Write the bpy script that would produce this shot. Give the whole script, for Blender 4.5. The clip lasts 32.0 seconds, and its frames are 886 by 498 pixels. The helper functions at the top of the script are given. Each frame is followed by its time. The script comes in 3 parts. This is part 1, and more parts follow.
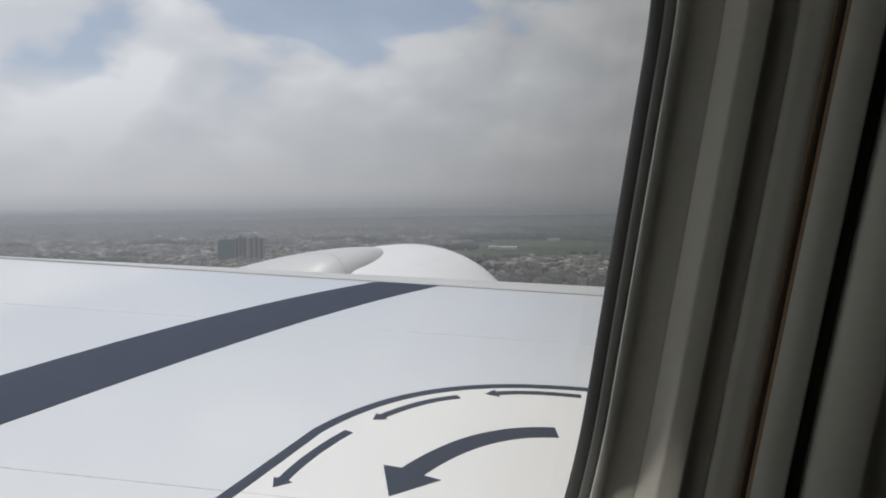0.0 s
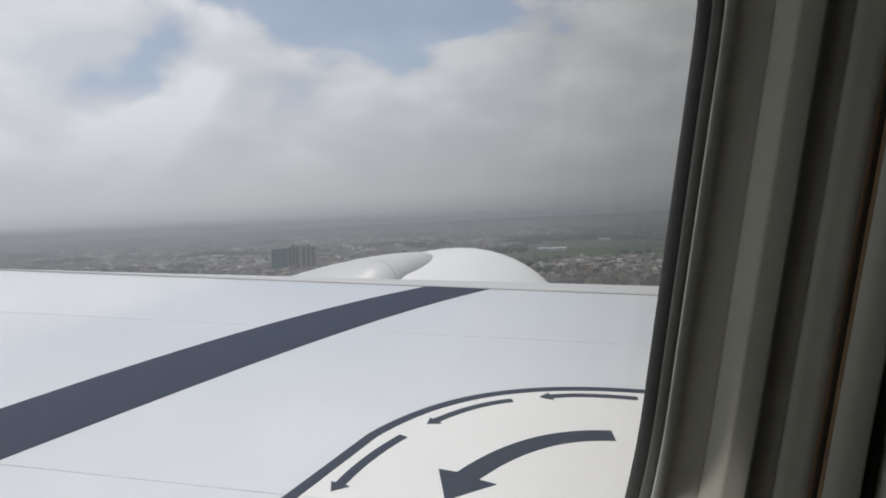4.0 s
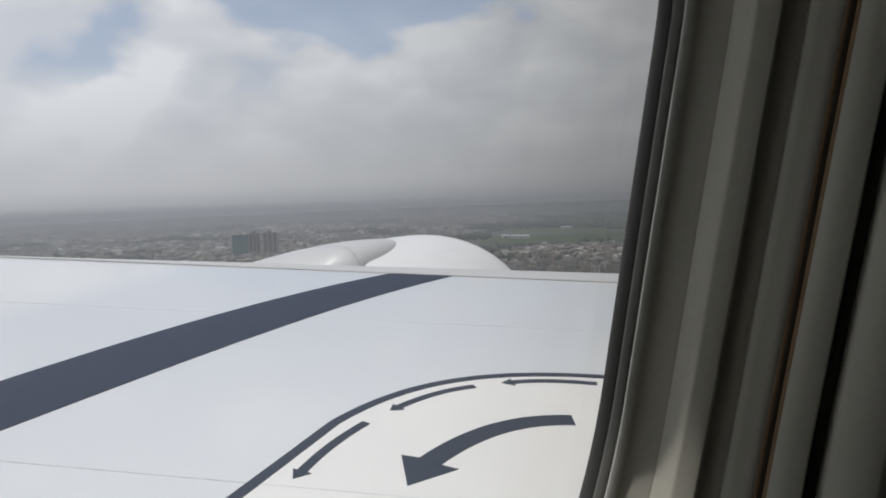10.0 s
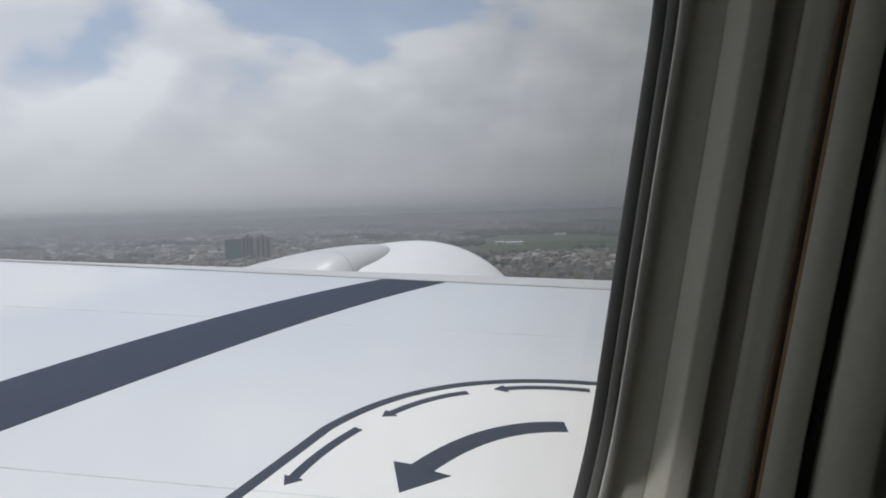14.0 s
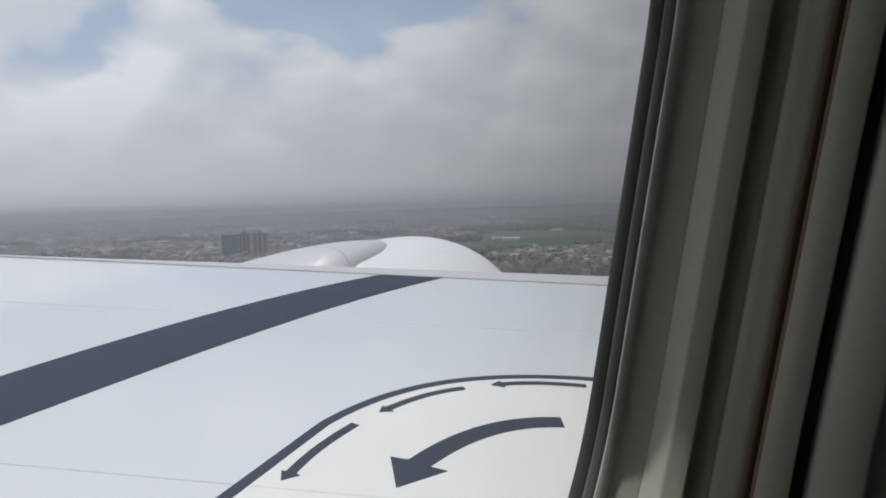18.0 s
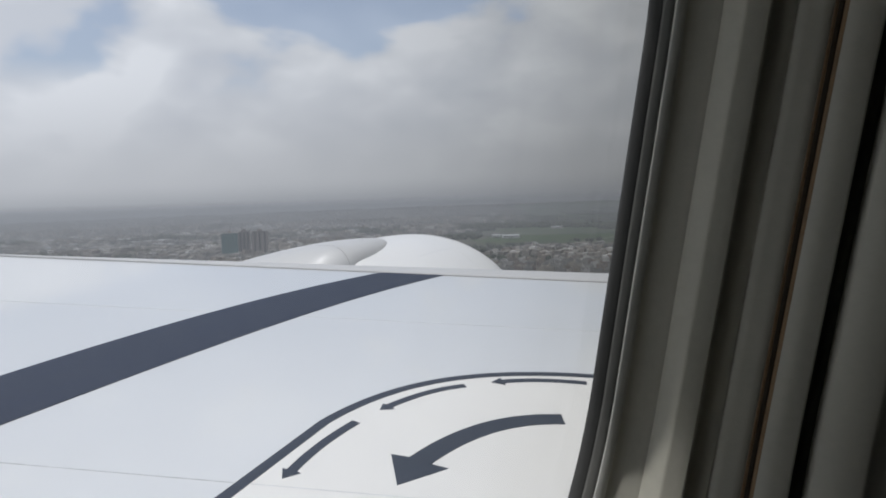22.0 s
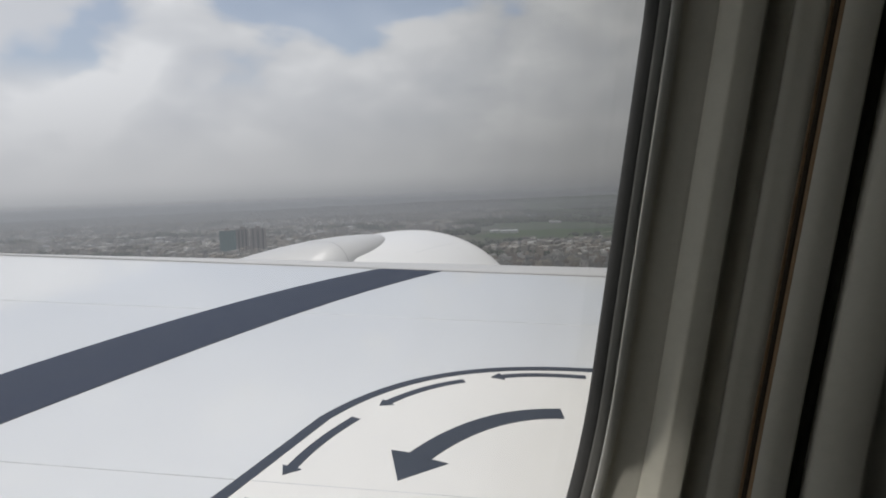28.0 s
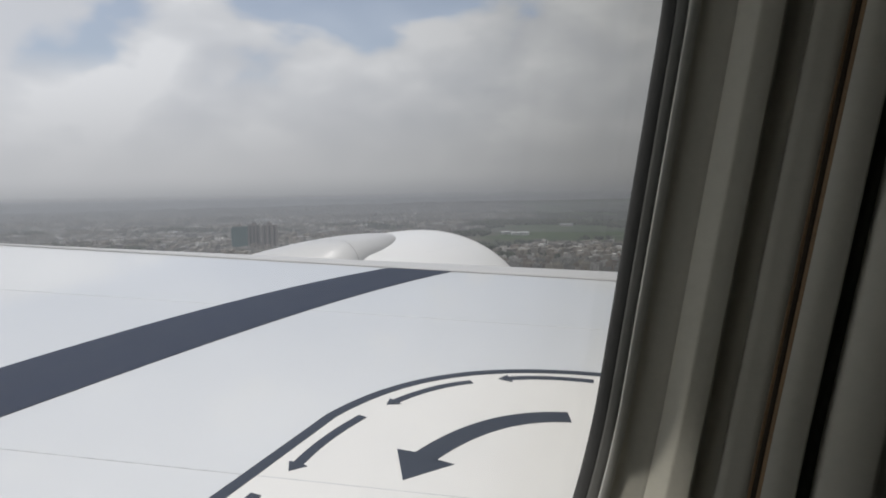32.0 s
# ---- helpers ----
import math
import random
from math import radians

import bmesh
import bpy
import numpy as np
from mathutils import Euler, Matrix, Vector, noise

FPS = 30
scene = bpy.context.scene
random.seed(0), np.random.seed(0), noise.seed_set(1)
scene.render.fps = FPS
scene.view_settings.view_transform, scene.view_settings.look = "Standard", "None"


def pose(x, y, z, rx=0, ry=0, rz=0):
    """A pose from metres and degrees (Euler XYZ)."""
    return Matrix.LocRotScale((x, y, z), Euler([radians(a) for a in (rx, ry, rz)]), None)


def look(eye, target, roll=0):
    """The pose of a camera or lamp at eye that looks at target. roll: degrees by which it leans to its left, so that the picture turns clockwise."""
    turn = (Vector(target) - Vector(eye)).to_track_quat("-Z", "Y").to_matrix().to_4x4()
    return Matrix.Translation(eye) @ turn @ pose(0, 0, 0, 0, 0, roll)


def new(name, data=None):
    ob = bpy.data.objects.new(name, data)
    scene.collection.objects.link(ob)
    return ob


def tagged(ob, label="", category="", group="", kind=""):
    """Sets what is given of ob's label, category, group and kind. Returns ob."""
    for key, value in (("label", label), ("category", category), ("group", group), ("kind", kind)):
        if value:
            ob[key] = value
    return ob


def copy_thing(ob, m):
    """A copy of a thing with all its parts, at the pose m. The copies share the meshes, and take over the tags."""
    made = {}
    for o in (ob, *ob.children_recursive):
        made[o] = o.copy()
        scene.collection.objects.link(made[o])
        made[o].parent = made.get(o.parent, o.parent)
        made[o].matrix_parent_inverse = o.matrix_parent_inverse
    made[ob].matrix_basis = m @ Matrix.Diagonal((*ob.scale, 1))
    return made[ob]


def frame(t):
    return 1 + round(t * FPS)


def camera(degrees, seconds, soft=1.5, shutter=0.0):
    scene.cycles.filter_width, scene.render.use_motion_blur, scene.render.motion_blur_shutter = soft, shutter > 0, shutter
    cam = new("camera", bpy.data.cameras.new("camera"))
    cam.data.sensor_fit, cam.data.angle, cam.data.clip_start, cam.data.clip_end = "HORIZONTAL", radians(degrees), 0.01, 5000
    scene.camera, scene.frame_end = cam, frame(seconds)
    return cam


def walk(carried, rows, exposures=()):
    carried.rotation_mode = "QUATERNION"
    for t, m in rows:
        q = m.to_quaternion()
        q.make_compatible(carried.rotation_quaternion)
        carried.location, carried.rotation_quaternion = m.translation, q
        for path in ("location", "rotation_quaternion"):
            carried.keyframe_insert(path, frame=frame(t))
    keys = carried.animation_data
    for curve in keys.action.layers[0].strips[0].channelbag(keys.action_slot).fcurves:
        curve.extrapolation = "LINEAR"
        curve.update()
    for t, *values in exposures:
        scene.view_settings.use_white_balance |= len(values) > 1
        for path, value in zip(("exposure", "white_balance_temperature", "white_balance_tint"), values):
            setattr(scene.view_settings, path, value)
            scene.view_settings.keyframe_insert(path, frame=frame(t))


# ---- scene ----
H = 90.0            # height of the eye above the ground
PATH = [
    (0, 0.0, 0.0, 0.0, 86.42, 0.45, 28.42),
    (0.5, 0.0, 0.0, 0.0, 86.43, 0.36, 28.22),
    (1, 0.0, 0.0, 0.0, 86.44, 0.56, 28.10),
    (1.5, 0.0, 0.0, 0.0, 86.52, 0.28, 28.04),
    (1.8, 0.0, 0.0, 0.0, 86.38, 0.07, 28.11),
    (2, 0.0, 0.0, 0.0, 86.60, 0.12, 27.28),
    (2.1, 0.0, 0.0, 0.0, 86.76, 0.05, 26.42),
    (2.2, 0.0, 0.0, 0.0, 87.36, 0.36, 24.78),
    (2.3, 0.0, 0.0, 0.0, 87.48, 0.47, 24.83),
    (2.4, 0.0, 0.0, 0.0, 87.22, 0.59, 25.18),
    (2.5, 0.0, 0.0, 0.0, 86.79, 0.71, 26.67),
    (2.6, 0.0, 0.0, 0.0, 86.22, 0.86, 28.73),
    (2.7, 0.0, 0.0, 0.0, 86.26, 1.45, 30.08),
    (2.8, 0.0, 0.0, 0.0, 86.38, 1.37, 30.66),
    (2.9, 0.0, 0.0, 0.0, 86.42, 1.53, 30.68),
    (3, 0.0, 0.0, 0.0, 86.39, 1.55, 30.74),
    (3.1, 0.0, 0.0, 0.0, 86.47, 1.90, 30.97),
    (3.2, 0.0, 0.0, 0.0, 87.10, 1.88, 32.75),
    (3.3, 0.0, 0.0, 0.0, 87.72, 2.36, 34.61),
    (3.4, 0.0, 0.0, 0.0, 87.53, 2.45, 35.28),
    (3.5, 0.0, 0.0, 0.0, 87.69, 2.65, 35.00),
    (3.6, 0.0, 0.0, 0.0, 87.59, 2.49, 34.90),
    (3.7, 0.0, 0.0, 0.0, 87.44, 2.30, 34.26),
    (3.8, 0.0, 0.0, 0.0, 87.09, 2.60, 33.04),
    (3.9, 0.0, 0.0, 0.0, 87.01, 2.29, 32.91),
    (4, 0.0, 0.0, 0.0, 86.86, 2.35, 32.74),
    (4.5, 0.0, 0.0, 0.0, 86.74, 1.95, 31.61),
    (6.5, 0.0, 0.0, 0.0, 86.71, 1.99, 30.70),
    (6.6, 0.0, 0.0, 0.0, 86.64, 1.83, 30.77),
    (6.7, 0.0, 0.0, 0.0, 86.27, 2.04, 30.16),
    (6.8, 0.0, 0.0, 0.0, 86.05, 1.85, 30.59),
    (7, 0.0, 0.0, 0.0, 86.03, 1.87, 30.66),
    (7.5, 0.0, 0.0, 0.0, 85.86, 1.70, 30.32),
    (8, 0.0, 0.0, 0.0, 86.03, 1.69, 30.02),
    (8.5, 0.0, 0.0, 0.0, 85.42, 1.63, 29.43),
    (9, 0.0, 0.0, 0.0, 85.10, 1.79, 29.85),
    (9.5, 0.0, 0.0, 0.0, 85.74, 1.75, 29.87),
    (10, 0.0, 0.0, 0.0, 85.57, 1.82, 29.48),
    (10.5, 0.0, 0.0, 0.0, 85.99, 1.92, 29.53),
    (11, 0.0, 0.0, 0.0, 85.51, 1.84, 29.76),
    (11.5, 0.0, 0.0, 0.0, 85.36, 1.44, 28.98),
    (12, 0.0, 0.0, 0.0, 85.79, 1.92, 29.29),
    (12.5, 0.0, 0.0, 0.0, 85.75, 1.63, 29.42),
    (13, 0.0, 0.0, 0.0, 85.69, 1.47, 29.06),
    (13.5, 0.0, 0.0, 0.0, 85.92, 1.72, 29.05),
    (14, 0.0, 0.0, 0.0, 86.09, 1.41, 28.93),
    (14.5, 0.0, 0.0, 0.0, 86.12, 1.33, 28.60),
    (16.5, 0.0, 0.0, 0.0, 86.35, 1.35, 28.13),
    (17, 0.0, 0.0, 0.0, 86.86, 1.18, 28.09),
    (17.5, 0.0, 0.0, 0.0, 86.28, 1.29, 28.34),
    (18, 0.0, 0.0, 0.0, 85.70, 1.36, 28.66),
    (18.5, 0.0, 0.0, 0.0, 85.46, 1.49, 28.60),
    (19, 0.0, 0.0, 0.0, 85.60, 2.13, 28.45),
    (19.5, 0.0, 0.0, 0.0, 85.69, 1.48, 28.59),
    (20, 0.0, 0.0, 0.0, 85.01, 1.64, 28.70),
    (20.5, 0.0, 0.0, 0.0, 85.10, 1.77, 28.87),
    (21, 0.0, 0.0, 0.0, 85.66, 1.65, 29.01),
    (21.5, 0.0, 0.0, 0.0, 85.46, 1.47, 28.78),
    (22, 0.0, 0.0, 0.0, 85.49, 1.58, 28.64),
    (22.5, 0.0, 0.0, 0.0, 85.49, 1.60, 28.69),
    (23, 0.0, 0.0, 0.0, 85.43, 1.41, 28.39),
    (23.5, 0.0, 0.0, 0.0, 84.82, 1.90, 28.72),
    (24, 0.0, 0.0, 0.0, 85.66, 1.91, 28.53),
    (24.5, 0.0, 0.0, 0.0, 85.48, 1.84, 28.65),
    (25, 0.0, 0.0, 0.0, 85.42, 1.51, 28.49),
    (25.5, 0.0, 0.0, 0.0, 84.83, 2.05, 28.65),
    (27.5, 0.0, 0.0, 0.0, 85.06, 2.05, 28.40),
    (28, 0.0, 0.0, 0.0, 85.09, 2.00, 28.46),
    (28.5, 0.0, 0.0, 0.0, 84.90, 1.95, 28.33),
    (29, 0.0, 0.0, 0.0, 84.83, 2.06, 28.68),
    (29.1, 0.0, 0.0, 0.0, 84.88, 2.36, 28.70),
    (29.2, 0.0, 0.0, 0.0, 85.00, 2.39, 28.69),
    (29.3, 0.0, 0.0, 0.0, 85.07, 2.46, 29.57),
    (29.4, 0.0, 0.0, 0.0, 85.23, 2.87, 30.76),
    (29.5, 0.0, 0.0, 0.0, 85.20, 2.62, 32.24),
    (29.6, 0.0, 0.0, 0.0, 85.39, 3.38, 35.02),
    (29.7, 0.0, 0.0, 0.0, 85.68, 3.57, 37.28),
    (29.8, 0.0, 0.0, 0.0, 86.41, 3.61, 39.68),
    (29.9, 0.0, 0.0, 0.0, 86.52, 3.55, 40.20),
    (30, 0.0, 0.0, 0.0, 86.38, 3.52, 39.48),
    (30.1, 0.0, 0.0, 0.0, 86.31, 3.01, 38.29),
    (30.2, 0.0, 0.0, 0.0, 86.24, 2.60, 36.42),
    (30.3, 0.0, 0.0, 0.0, 86.04, 2.79, 34.82),
    (30.4, 0.0, 0.0, 0.0, 85.78, 2.32, 34.49),
    (30.5, 0.0, 0.0, 0.0, 85.66, 1.95, 34.37),
    (30.6, 0.0, 0.0, 0.0, 85.55, 2.07, 33.47),
    (30.8, 0.0, 0.0, 0.0, 85.25, 1.75, 31.22),
    (31, 0.0, 0.0, 0.0, 85.13, 1.37, 30.70),
    (31.5, 0.0, 0.0, 0.0, 85.39, 0.62, 29.00),
    (32, 0.0, 0.0, 0.0, 85.15, 0.83, 29.50),
]
cam = camera(70.0, 32.0, soft=1.9)
walk(cam, [(t, pose(x, y, H + z, rx, ry, rz)) for t, x, y, z, rx, ry, rz in PATH],
     exposures=[(0, 0.0, 6350, 10), (10, 0.0, 6350, 10), (11, 0.0, 6180, 10), (12, 0.0, 6280, 10), (13.5, 0.0, 6180, 10), (25, 0.0, 6180, 10), (27.5, 0.0, 6450, 10), (29, 0.0, 6450, 10), (29.8, -0.15, 6450, 10), (30.3, -0.15, 6450, 10), (31, -0.05, 6450, 10), (32, 0.0, 6450, 10)])

# ---- world and sun ----
SUN_EL, SUN_AZ = 81.2, 160.0     # degrees above the horizon; degrees left of the nose
world = bpy.data.worlds.new("world")
scene.world = world
world.use_nodes = True


class Nodes:
    """Short hand for building node trees."""

    def __init__(self, tree):
        self.tree = tree
        tree.nodes.clear()

    def add(self, kind, ins=None):
        n = self.tree.nodes.new(kind)
        for k, v in (ins or {}).items():
            self.put(n.inputs[k], v)
        return n

    def put(self, socket, v):
        if isinstance(v, bpy.types.NodeSocket):
            self.tree.links.new(v, socket)
        elif isinstance(v, bpy.types.Node):
            self.tree.links.new(v.outputs[0], socket)
        else:
            socket.default_value = v

    def math(self, op, a, b=0.0, clamp=False):
        n = self.add("ShaderNodeMath", {0: a, 1: b})
        n.operation, n.use_clamp = op, clamp
        return n.outputs[0]

    def noise(self, vec, scale, detail=4.0, rough=0.55, dist=0.0):
        return self.add("ShaderNodeTexNoise", {"Vector": vec, "Scale": scale, "Detail": detail, "Roughness": rough, "Distortion": dist}).outputs[0]

    def span(self, v, a, b, c=0.0, d=1.0, smooth=False):
        n = self.add("ShaderNodeMapRange", {0: v, 1: a, 2: b, 3: c, 4: d})
        n.interpolation_type = "SMOOTHSTEP" if smooth else "LINEAR"
        return n.outputs[0]

    def mix(self, f, a, b, blend="MIX"):
        n = self.add("ShaderNodeMix")
        n.data_type, n.blend_type = "RGBA", blend
        self.put(n.inputs[0], f), self.put(n.inputs[6], a), self.put(n.inputs[7], b)
        return n.outputs[2]

    def ramp(self, f, stops):
        n = self.add("ShaderNodeValToRGB", {0: f})
        e = n.color_ramp.elements
        while len(e) < len(stops):
            e.new(0.5)
        for el, (p, c) in zip(e, stops):
            el.position, el.color = p, (*c, 1)
        return n.outputs[0]


# haze tones: the sky's lower edge, and the glow of the haze rings
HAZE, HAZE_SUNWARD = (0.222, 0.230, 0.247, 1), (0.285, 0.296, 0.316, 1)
w = Nodes(world.node_tree)
way = w.add("ShaderNodeTexCoord").outputs["Generated"]
axis = w.add("ShaderNodeSeparateXYZ", {0: way})
up = axis.outputs[2]
sky = w.add("ShaderNodeTexSky")
sky.sky_type, sky.sun_disc, sky.dust_density = "NISHITA", False, 2.5
sky.sun_elevation, sky.sun_rotation = radians(SUN_EL), radians(-SUN_AZ)
blue = w.mix(1.0, sky.outputs[0], (0.125, 0.125, 0.125, 1), "MULTIPLY")
# heaped cloud: density along the way, and how fast it thins towards the light
def heaps(shift):
    at = w.add("ShaderNodeVectorMath", {0: way, 1: shift})
    at = w.add("ShaderNodeVectorMath", {0: at, 1: (1.0, 1.0, 1.9)})
    at.operation = "MULTIPLY"
    broad, lumps = w.noise(at, 2.3, 2.0, 0.5, 0.1), w.noise(at, 6.0, 6.0, 0.46, 0.2)
    return w.math("ADD", w.math("MULTIPLY", broad, 0.42), w.math("MULTIPLY", lumps, 0.58))


thick = heaps((0.0, 0.0, 0.0))
lit = w.math("SUBTRACT", thick, heaps((-0.018, -0.008, 0.036)))
wide_lit = w.math("SUBTRACT", thick, heaps((-0.05, -0.02, 0.075)))
lit = w.math("ADD", w.math("MULTIPLY", lit, 0.62), w.math("MULTIPLY", wide_lit, 0.38))
# a long opening in the cloud, high on the port bow
gap = w.add("ShaderNodeVectorMath", {0: w.add("ShaderNodeCombineXYZ", {0: axis.outputs[0], 1: axis.outputs[1], 2: w.math("MULTIPLY", up, 1.9)}), 1: (-0.445, 0.665, 0.655)})
gap.operation = "DOT_PRODUCT"
opening = w.span(gap.outputs["Value"], 1.0, 1.14, smooth=True)
thick = w.math("ADD", w.math("SUBTRACT", thick, w.math("MULTIPLY", opening, 0.165)), 0.093)
cover = w.span(thick, 0.385, 0.525, smooth=True)
cover = w.math("MAXIMUM", w.math("MAXIMUM", cover, 0.46), w.span(up, 0.24, 0.15, smooth=True))
cloud = w.ramp(w.span(lit, -0.085, 0.085), [(0.0, (0.572, 0.588, 0.622)), (0.42, (0.628, 0.641, 0.668)), (0.70, (0.672, 0.683, 0.705)), (1.0, (0.745, 0.752, 0.768))])
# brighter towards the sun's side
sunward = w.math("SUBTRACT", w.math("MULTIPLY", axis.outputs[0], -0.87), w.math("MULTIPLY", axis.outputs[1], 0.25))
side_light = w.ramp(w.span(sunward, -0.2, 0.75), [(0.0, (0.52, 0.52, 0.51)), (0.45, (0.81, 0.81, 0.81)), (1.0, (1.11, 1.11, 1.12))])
cloud = w.mix(1.0, cloud, side_light, "MULTIPLY")
skycol = w.mix(cover, blue, cloud)
skycol = w.mix(w.span(up, 0.21, 0.0, 0.0, 0.93, smooth=True), skycol, w.mix(1.0, (0.470, 0.474, 0.484, 1), side_light, "MULTIPLY"))
edge = w.math("ADD", up, w.math("MULTIPLY", w.math("ADD", axis.outputs[0], axis.outputs[1]), -0.0085))
edge = w.math("ADD", edge, 0.006)
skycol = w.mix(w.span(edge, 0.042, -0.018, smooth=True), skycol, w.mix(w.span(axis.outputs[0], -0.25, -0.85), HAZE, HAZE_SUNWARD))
w.add("ShaderNodeOutputWorld", {0: w.add("ShaderNodeBackground", {0: skycol, 1: 1.0})})

sun = new("sun", bpy.data.lights.new("sun", "SUN"))
sun.data.energy, sun.data.angle, sun.data.color = 1.72, radians(2.5), (1.0, 0.96, 0.90)
a, e = radians(SUN_AZ), radians(SUN_EL)
sun.matrix_world = look((0, 0, 400), (math.sin(a) * math.cos(e), -math.cos(a) * math.cos(e), 400 - math.sin(e)))


# ---- materials ----
def material(name, colour, rough=0.5, metal=0.0, vary=0.15, grain=8.0, bump=0.0, coat=0.0, stains=0.0, random_tint=0.0, coat_rough=0.12):
    """Painted or plain surface with two scales of variation."""
    m = bpy.data.materials.new(name)
    m.use_nodes = True
    n = Nodes(m.node_tree)
    pos = n.add("ShaderNodeTexCoord").outputs["Object"]
    coarse = n.noise(pos, grain * 0.12, 4.0)
    small = n.noise(pos, grain * 4.0, 5.0, 0.6)
    f = n.math("ADD", n.math("MULTIPLY", coarse, 0.6), n.math("MULTIPLY", small, 0.4))
    dark = [c * (1 - vary) for c in colour]
    light = [min(1.0, c * (1 + vary)) for c in colour]
    col = n.ramp(f, [(0.3, dark), (0.7, light)])
    if stains:
        s = n.span(n.noise(pos, grain * 0.5, 6.0, 0.65, 1.0), 0.56, 0.75)
        col = n.mix(n.math("MULTIPLY", s, stains), col, (colour[0] * 0.55, colour[1] * 0.52, colour[2] * 0.46, 1))
    if random_tint:
        r = n.add("ShaderNodeObjectInfo").outputs["Random"]
        col = n.mix(1.0, col, n.ramp(r, [(0, [1 - random_tint] * 3), (1, [1.0] * 3)]), "MULTIPLY")
    ins = {"Base Color": col, "Roughness": n.span(small, 0.3, 0.7, rough * 0.85, min(1.0, rough * 1.15)), "Metallic": metal, "Coat Weight": coat, "Coat Roughness": coat_rough}
    b = n.add("ShaderNodeBsdfPrincipled", ins)
    if bump:
        n.put(b.inputs["Normal"], n.add("ShaderNodeBump", {"Strength": bump, "Distance": 0.002, "Height": small}))
    n.add("ShaderNodeOutputMaterial", {0: b})
    return m


M_WING = material("white_wing_paint", (0.728, 0.742, 0.750), 0.34, vary=0.025, grain=0.7, coat=1.0, coat_rough=0.05)
M_WALK = material("matt_white_walkway_coating", (0.77, 0.765, 0.745), 0.65, vary=0.03, grain=1.5)
M_FINE = material("faint_panel_joint", (0.595, 0.61, 0.622), 0.6, vary=0.35, grain=6.0)
M_FAINT = material("filled_panel_joint", (0.685, 0.703, 0.714), 0.6, vary=0.15, grain=4.0)
M_COWL = material("white_cowl_paint", (0.87, 0.87, 0.865), 0.32, vary=0.012, grain=2.0, coat=0.3)
M_FAIRING = material("satin_pale_grey_fairing_paint", (0.60, 0.605, 0.61), 0.5, vary=0.05, grain=3.0, stains=0.15, coat=0.25, coat_rough=0.3)
M_SLAT = material("pale_grey_slat_paint", (0.57, 0.575, 0.58), 0.5, vary=0.05, grain=3.0)
M_MARK = material("blue_grey_marking_paint", (0.045, 0.055, 0.076), 0.5, vary=0.16, grain=1.4, stains=0.15)
M_STRIPE = material("blue_grey_stripe_paint", (0.023, 0.032, 0.058), 0.62, vary=0.3, grain=1.6, stains=0.25, coat=0.12, coat_rough=0.16)
M_SEAM = material("grey_seam_sealant", (0.40, 0.40, 0.41), 0.7, vary=0.2, grain=10.0)
M_METAL = material("brushed_aluminium", (0.62, 0.62, 0.63), 0.28, metal=1.0, vary=0.08, grain=20.0)
M_DARK = material("dark_engine_inside", (0.05, 0.05, 0.055), 0.6)
M_SKIN = material("white_fuselage_paint", (0.80, 0.80, 0.81), 0.3, vary=0.03, coat=0.3)
M_RUBBER = material("black_rubber_gasket", (0.062, 0.062, 0.060), 0.7, vary=0.25, grain=60.0, bump=0.1)
M_RETAIN = material("dark_grey_retainer_plastic", (0.16, 0.16, 0.148), 0.75, vary=0.2, grain=60.0)
M_BEAD = material("pale_grey_plastic_bead", (0.58, 0.58, 0.54), 0.55, vary=0.12, grain=60.0)
M_PLASTIC = material("warm_grey_window_plastic", (0.56, 0.542, 0.463), 0.5, vary=0.08, grain=60.0, bump=0.08, stains=0.15)
M_PLASTIC2 = material("olive_grey_window_plastic", (0.425, 0.41, 0.348), 0.55, vary=0.08, grain=60.0, bump=0.08, stains=0.15)
# window plastic toned down a little, to add to the recess's shade
M_PLASTIC3 = material("recess_shade_plastic", (0.51, 0.495, 0.427), 0.6, vary=0.1, grain=60.0, bump=0.08)
# shade in the gap beside the inner frame, put into a darker olive
M_GAP_SHADE = material("olive_gap_shade", (0.40, 0.39, 0.33), 0.6, vary=0.1, grain=60.0)
# near-black colour carries the shade inside the gap by the sidewall
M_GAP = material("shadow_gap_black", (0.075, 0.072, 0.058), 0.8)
M_GROOVE = material("dark_groove", (0.03, 0.018, 0.008), 0.8)
M_BROWN = material("brown_sealing_strip", (0.24, 0.155, 0.085), 0.7, vary=0.35, grain=90.0, stains=0.4)
M_CABIN = material("grey_cabin_lining", (0.74, 0.73, 0.69), 0.7, vary=0.05, grain=20.0)


def glass_material():
    m = bpy.data.materials.new("acrylic_pane")
    m.use_nodes = True
    n = Nodes(m.node_tree)
    pos = n.add("ShaderNodeTexCoord").outputs["Object"]
    across = n.add("ShaderNodeSeparateXYZ", {0: pos}).outputs[1]
    film = n.math("MULTIPLY", n.span(across, 0.05, 0.262, smooth=True), n.span(n.noise(pos, 20.0, 5.0), 0.3, 0.7, 0.75, 1.0))
    smear = n.span(n.noise(pos, 14.0, 6.0, 0.6, 1.5), 0.5, 0.8, 0.03, 0.055)
    clear = n.add("ShaderNodeBsdfTransparent", {0: n.mix(film, (0.975, 0.98, 0.98, 1), (0.74, 0.735, 0.71, 1))})
    gloss = n.add("ShaderNodeBsdfGlossy", {0: (1, 1, 1, 1), 1: 0.08})
    n.add("ShaderNodeOutputMaterial", {0: n.add("ShaderNodeMixShader", {0: smear, 1: clear, 2: gloss})})
    return m


M_PANE = glass_material()


